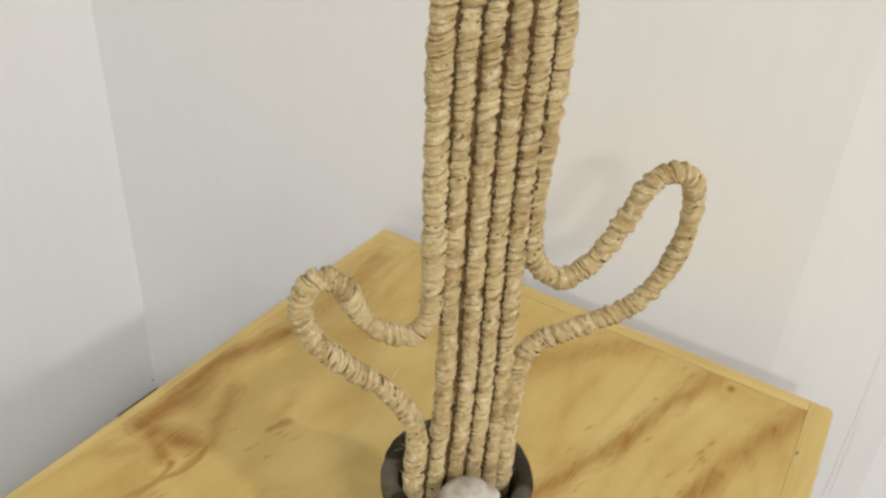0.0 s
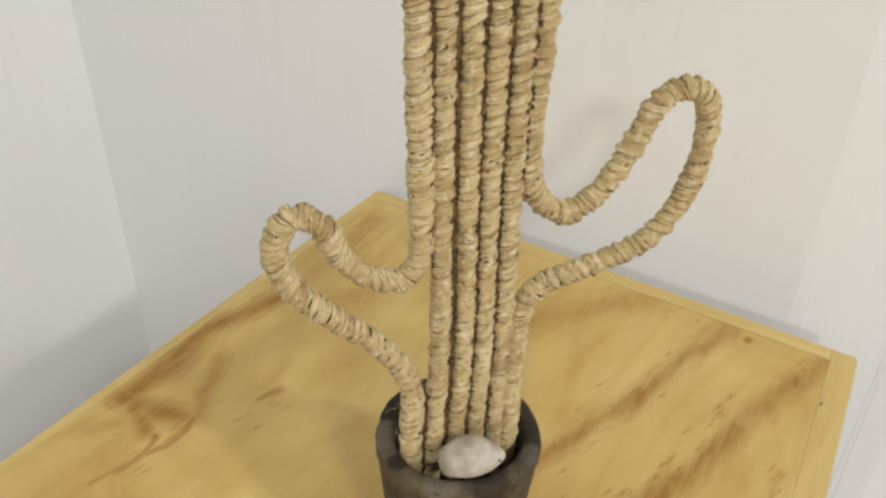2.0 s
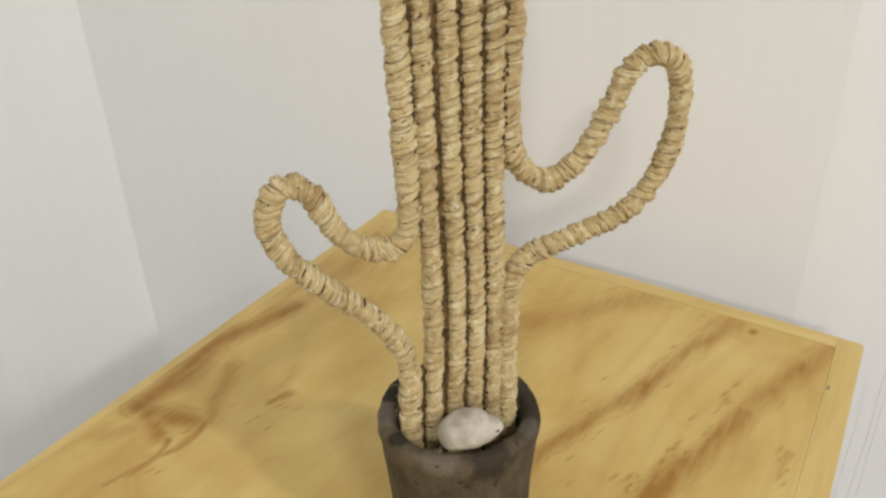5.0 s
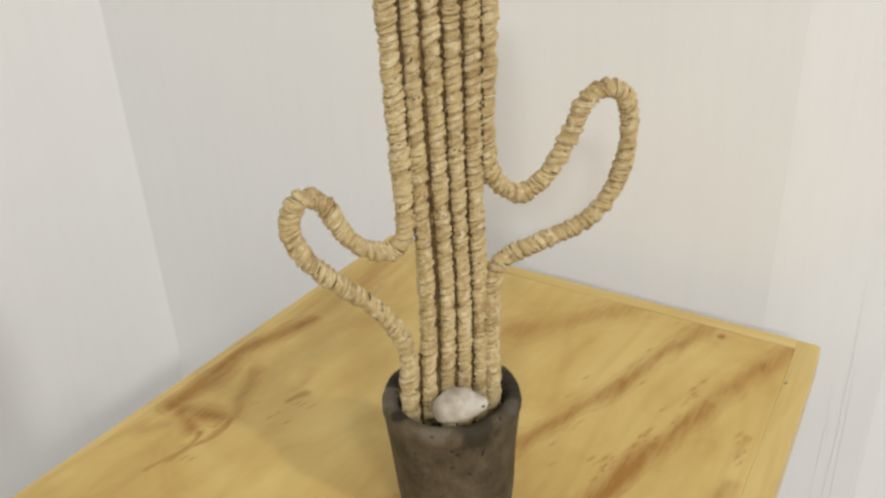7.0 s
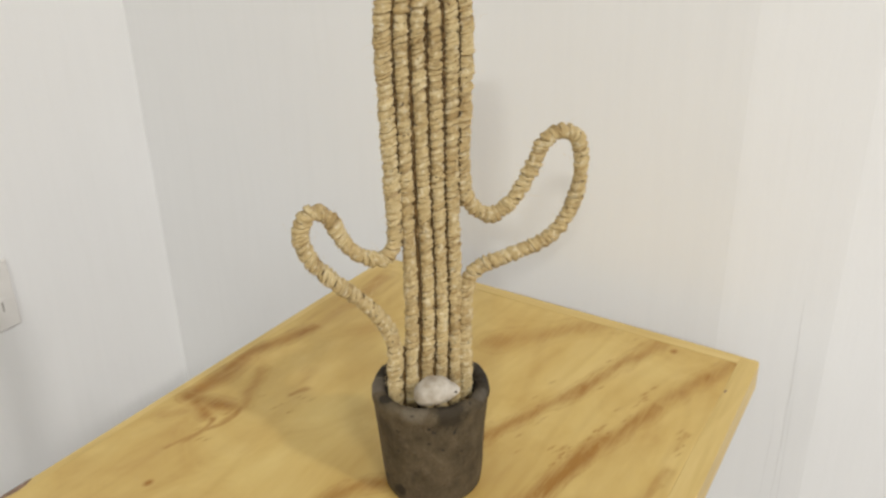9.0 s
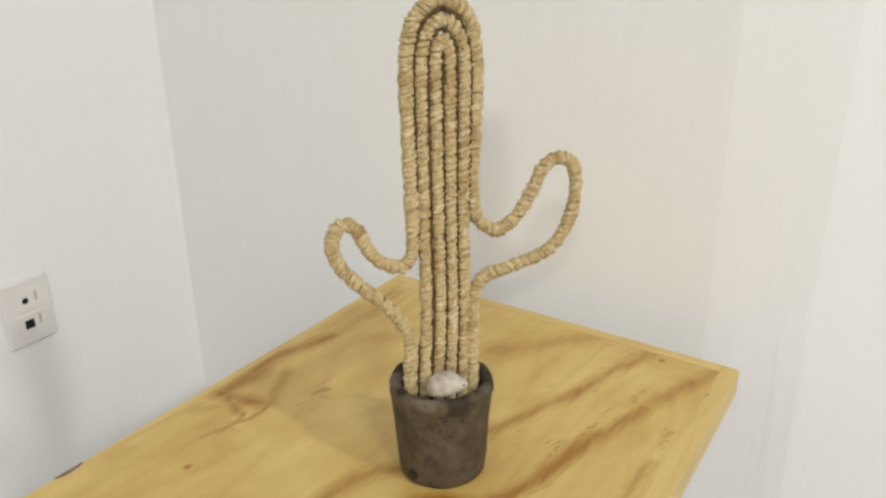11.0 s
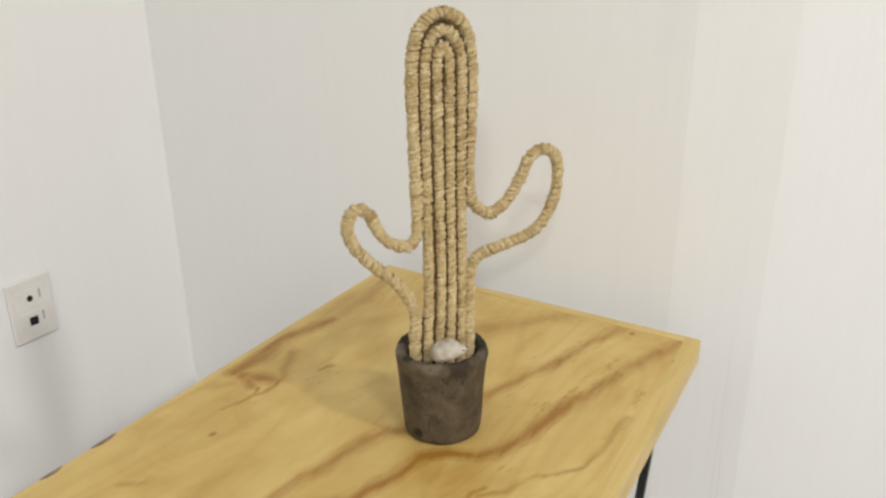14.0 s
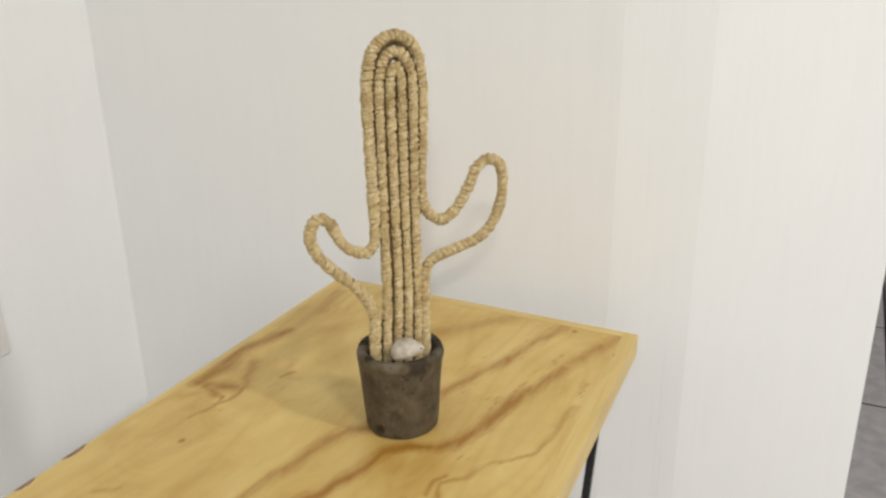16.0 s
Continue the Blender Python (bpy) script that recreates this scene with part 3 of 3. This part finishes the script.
def fibres(points, radius, count, seed, parent):
    rng = random.Random(seed)
    data = list(frames(points))
    bm = bmesh.new()
    for _ in range(count):
        p, t, n, b = rng.choice(data)
        a = rng.uniform(0, 2 * math.pi)
        out = math.cos(a) * n + math.sin(a) * b
        side = (-math.sin(a) * n + math.cos(a) * b) * rng.choice((-1, 1))
        length, bend = rng.uniform(0.002, 0.0065) + (rng.uniform(0.003, 0.009) if rng.random() < 0.08 else 0.0), rng.uniform(0.1, 0.9)
        go = (side * rng.uniform(0.4, 1) + out * rng.uniform(0.05, 0.8) + t * rng.uniform(-0.8, 0.8)).normalized()
        rows = []
        for k in range(5):
            f = k / 4
            c = p + out * (radius - 0.0003) + go * length * f + (out * 0.4 + t * rng.uniform(-0.1, 0.1)) * bend * length * f * f - out * 0.3 * length * f ** 3
            w = 0.00008 * (1 - 0.6 * f)
            rows.append([bm.verts.new(c + t * w), bm.verts.new(c - t * w * 0.5 + out * w), bm.verts.new(c - t * w * 0.5 - out * w)])
        for q, r in zip(rows, rows[1:]):
            for i in range(3):
                bm.faces.new((q[i], q[(i + 1) % 3], r[(i + 1) % 3], r[i]))
    ob = part("fibre_fuzz", bm, FIBRE, parent, "fine pale fibres standing off")
    ob["kind"] = "stuff"


def specks(points, radius, count, seed, parent, marks=()):
    rng = random.Random(seed)
    data = list(frames(points))
    bm = bmesh.new()
    spots = []
    for _ in range(count):
        spots.append((rng.choice(data), rng.uniform(0, 2 * math.pi), rng.uniform(0.0004, 0.0012), rng.uniform(0.0003, 0.0007)))
    for along, height, turn in marks:
        aim = AXIS + ALONG * along + Vector((0, 0, height))
        spots.append((min(data, key=lambda q: (q[0] - aim).length), turn, 0.0024, 0.0008))
    for (p, t, n, b), a, long, wide in spots:
        rows = []
        for k in range(4):
            f = k / 3 - 0.5
            aa = a + f * 2 * long / radius
            out = math.cos(aa) * n + math.sin(aa) * b
            c = p + t * f * long * 0.6 + out * (radius + 0.0001)
            w = wide * (1 - 1.6 * abs(f))
            rows.append([bm.verts.new(c + t * w), bm.verts.new(c + out * 0.0003), bm.verts.new(c - t * w), bm.verts.new(c - out * 0.0012)])
        for q, r in zip(rows, rows[1:]):
            for i in range(4):
                bm.faces.new((q[i], q[(i + 1) % 4], r[(i + 1) % 4], r[i]))
    ob = part("bark_dust", bm, SPECK, parent, "dark brown bark specks")
    ob["kind"] = "stuff"


LEFT_ARM = [(-0.0435, 0.808), (-0.0436, 0.853), (-0.0427, 0.880), (-0.0475, 0.900), (-0.0632, 0.9235), (-0.0820, 0.9420), (-0.0975, 0.9605), (-0.1045, 0.9800), (-0.1003, 0.9945), (-0.0925, 0.9984), (-0.0832, 0.9912), (-0.0742, 0.9725), (-0.0625, 0.9604), (-0.0475, 0.9572), (-0.0392, 0.9670)]
CROWN = [(-0.0383, 0.985), (-0.0388, 1.010), (-0.0397, 1.040), (-0.0405, 1.078), (-0.0404, 1.122), (-0.0346, 1.1500), (-0.0232, 1.1628), (-0.0120, 1.1656), (0.0003, 1.1618), (0.0108, 1.1480), (0.0154, 1.1190, -0.001), (0.0146, 1.0712, -0.0015), (0.0124, 1.0320, -0.0025), (0.0130, 1.0080, -0.0025)]
RIGHT_ARM = [(0.0173, 0.9910, -0.0012), (0.0325, 0.9797), (0.0502, 0.9895), (0.0630, 1.0095), (0.0745, 1.0315), (0.0895, 1.0368), (0.1005, 1.0275), (0.1030, 1.0050), (0.0975, 0.9800), (0.0850, 0.9605), (0.0690, 0.9512), (0.0410, 0.9437), (0.0225, 0.9380), (0.0135, 0.9225), (0.0122, 0.880), (0.0120, 0.850), (0.0115, 0.808)]
MIDDLE = [(-0.0325, 0.808), (-0.0310, 0.850), (-0.0285, 0.914), (-0.0290, 1.000), (-0.0290, 1.0746), (-0.0285, 1.124), (-0.0222, 1.1450), (-0.0118, 1.1515), (-0.0010, 1.1445), (0.0052, 1.124), (0.0050, 1.072), (0.0042, 0.9966), (0.0050, 0.909), (0.0035, 0.850), (0.0030, 0.808)]
INNER = [(-0.0200, 0.808), (-0.0190, 0.850), (-0.0160, 0.912), (-0.0170, 0.999), (-0.0174, 1.0737), (-0.0172, 1.124), (-0.0116, 1.1385), (-0.0062, 1.124), (-0.0064, 1.073), (-0.0063, 0.998), (-0.0054, 0.911), (-0.0075, 0.850), (-0.0080, 0.808)]


# bark specks that stand out on the arms: along, height, turn round the rope
MARKS = [(0.041, 0.943, 0.1), (0.089, 1.041, 0.9), (-0.055, 0.916, 0.2), (-0.084, 0.945, 0.2), (-0.104, 0.987, -0.2), (0.052, 0.991, 0.0), (0.021, 0.938, -0.2), (0.104, 1.018, 0.3), (-0.092, 0.955, 0.3), (-0.066, 0.929, 1.0)]
SEAMS = [
    [(-0.0375, 0.812), (-0.0370, 0.850), (-0.0358, 0.882)],
    [(-0.0345, 0.966), (-0.0342, 1.010), (-0.0346, 1.060), (-0.0345, 1.122), (-0.0284, 1.1475), (-0.0180, 1.1570), (-0.0119, 1.1586), (-0.0005, 1.1530), (0.0080, 1.1350), (0.0105, 1.1190), (0.0102, 1.0710), (0.0090, 1.0300), (0.0092, 1.0020)],
    [(0.0078, 0.812), (0.0085, 0.870), (0.0092, 0.922)],
    [(-0.0260, 0.812), (-0.0222, 0.912), (-0.0230, 1.000), (-0.0232, 1.124), (-0.0168, 1.1415), (-0.0117, 1.1450), (-0.0035, 1.1345), (-0.0005, 1.124), (-0.0007, 1.073), (-0.0010, 0.998), (-0.0002, 0.910), (-0.0022, 0.812)],
    [(-0.0140, 0.812), (-0.0107, 0.912), (-0.0117, 1.000), (-0.0119, 1.073), (-0.0117, 1.118), (-0.0117, 1.131)],
]


def rope_cactus():
    cactus = holder("rope_cactus")
    step = 0.0010
    for name, line, seed, radius in (("outer_rope", LEFT_ARM + CROWN + RIGHT_ARM, 3, 0.0056), ("middle_rope", MIDDLE, 4, 0.0049), ("inner_rope", INNER, 5, 0.0049)):
        pts = spline(line, step)
        rope = part(name, tube(pts[::3], radius - 0.0012, 14), CORE, cactus, "brown rope core under the twine", smooth=True)
        winding(pts, step, radius, seed, rope)
        fibres(pts, radius, int(len(pts) * 1.5), seed + 10, rope)
        specks(pts, radius, int(len(pts) * 0.13), seed + 20, rope, MARKS if name == "outer_rope" else ())
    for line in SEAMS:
        # closes the gap between ropes and paints its shade in dark brown
        part("glue_seam", tube(spline(line, 0.003), 0.0020, 8), GLUE_SHADE, cactus, "brown glue fill between the ropes, darkened as seam shade", smooth=True)
        # dark flecks scattered along the seam stand in for the crevice's shade
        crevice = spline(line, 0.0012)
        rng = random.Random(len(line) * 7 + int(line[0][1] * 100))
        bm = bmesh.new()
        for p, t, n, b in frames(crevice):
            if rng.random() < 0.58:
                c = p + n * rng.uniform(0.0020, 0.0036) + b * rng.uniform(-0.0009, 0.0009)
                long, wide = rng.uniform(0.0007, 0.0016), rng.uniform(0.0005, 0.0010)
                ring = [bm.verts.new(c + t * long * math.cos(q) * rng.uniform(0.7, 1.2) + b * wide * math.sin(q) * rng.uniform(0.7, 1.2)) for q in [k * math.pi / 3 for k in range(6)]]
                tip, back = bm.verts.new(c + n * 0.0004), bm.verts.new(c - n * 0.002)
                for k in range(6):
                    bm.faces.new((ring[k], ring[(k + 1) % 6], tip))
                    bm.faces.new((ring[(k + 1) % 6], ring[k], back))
        bmesh.ops.recalc_face_normals(bm, faces=bm.faces)
        dark = part("dark_fringe", bm, SPECK, cactus, "dark flecks as painted shade in the crevice")
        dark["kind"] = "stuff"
    return tagged(cactus, "cactus figure of straw-coloured sisal rope standing in a pot", "rope cactus")


rope_cactus()

# ---- floor tiles ----
def floor_tiles():
    pitch, x0, y0 = 0.466, -0.884, 2.133 - 0.466 * 14
    tile = None
    for i in range(12):
        for j in range(17):
            x, y = x0 + i * pitch, y0 + j * pitch
            if x + pitch > 4.6 or y + pitch < -4.4 or y + pitch > 3.0:
                continue
            if tile is None:
                tile = part("tile", box((-0.2285, -0.2285, -0.0028), (0.2285, 0.2285, 0.0), 0.001, 1), TILE, floor)
                ob = tile
            else:
                ob = new("tile", tile.data)
                ob.parent = floor
            ob.location = (x + pitch / 2, y + pitch / 2, FLOOR)


floor_tiles()
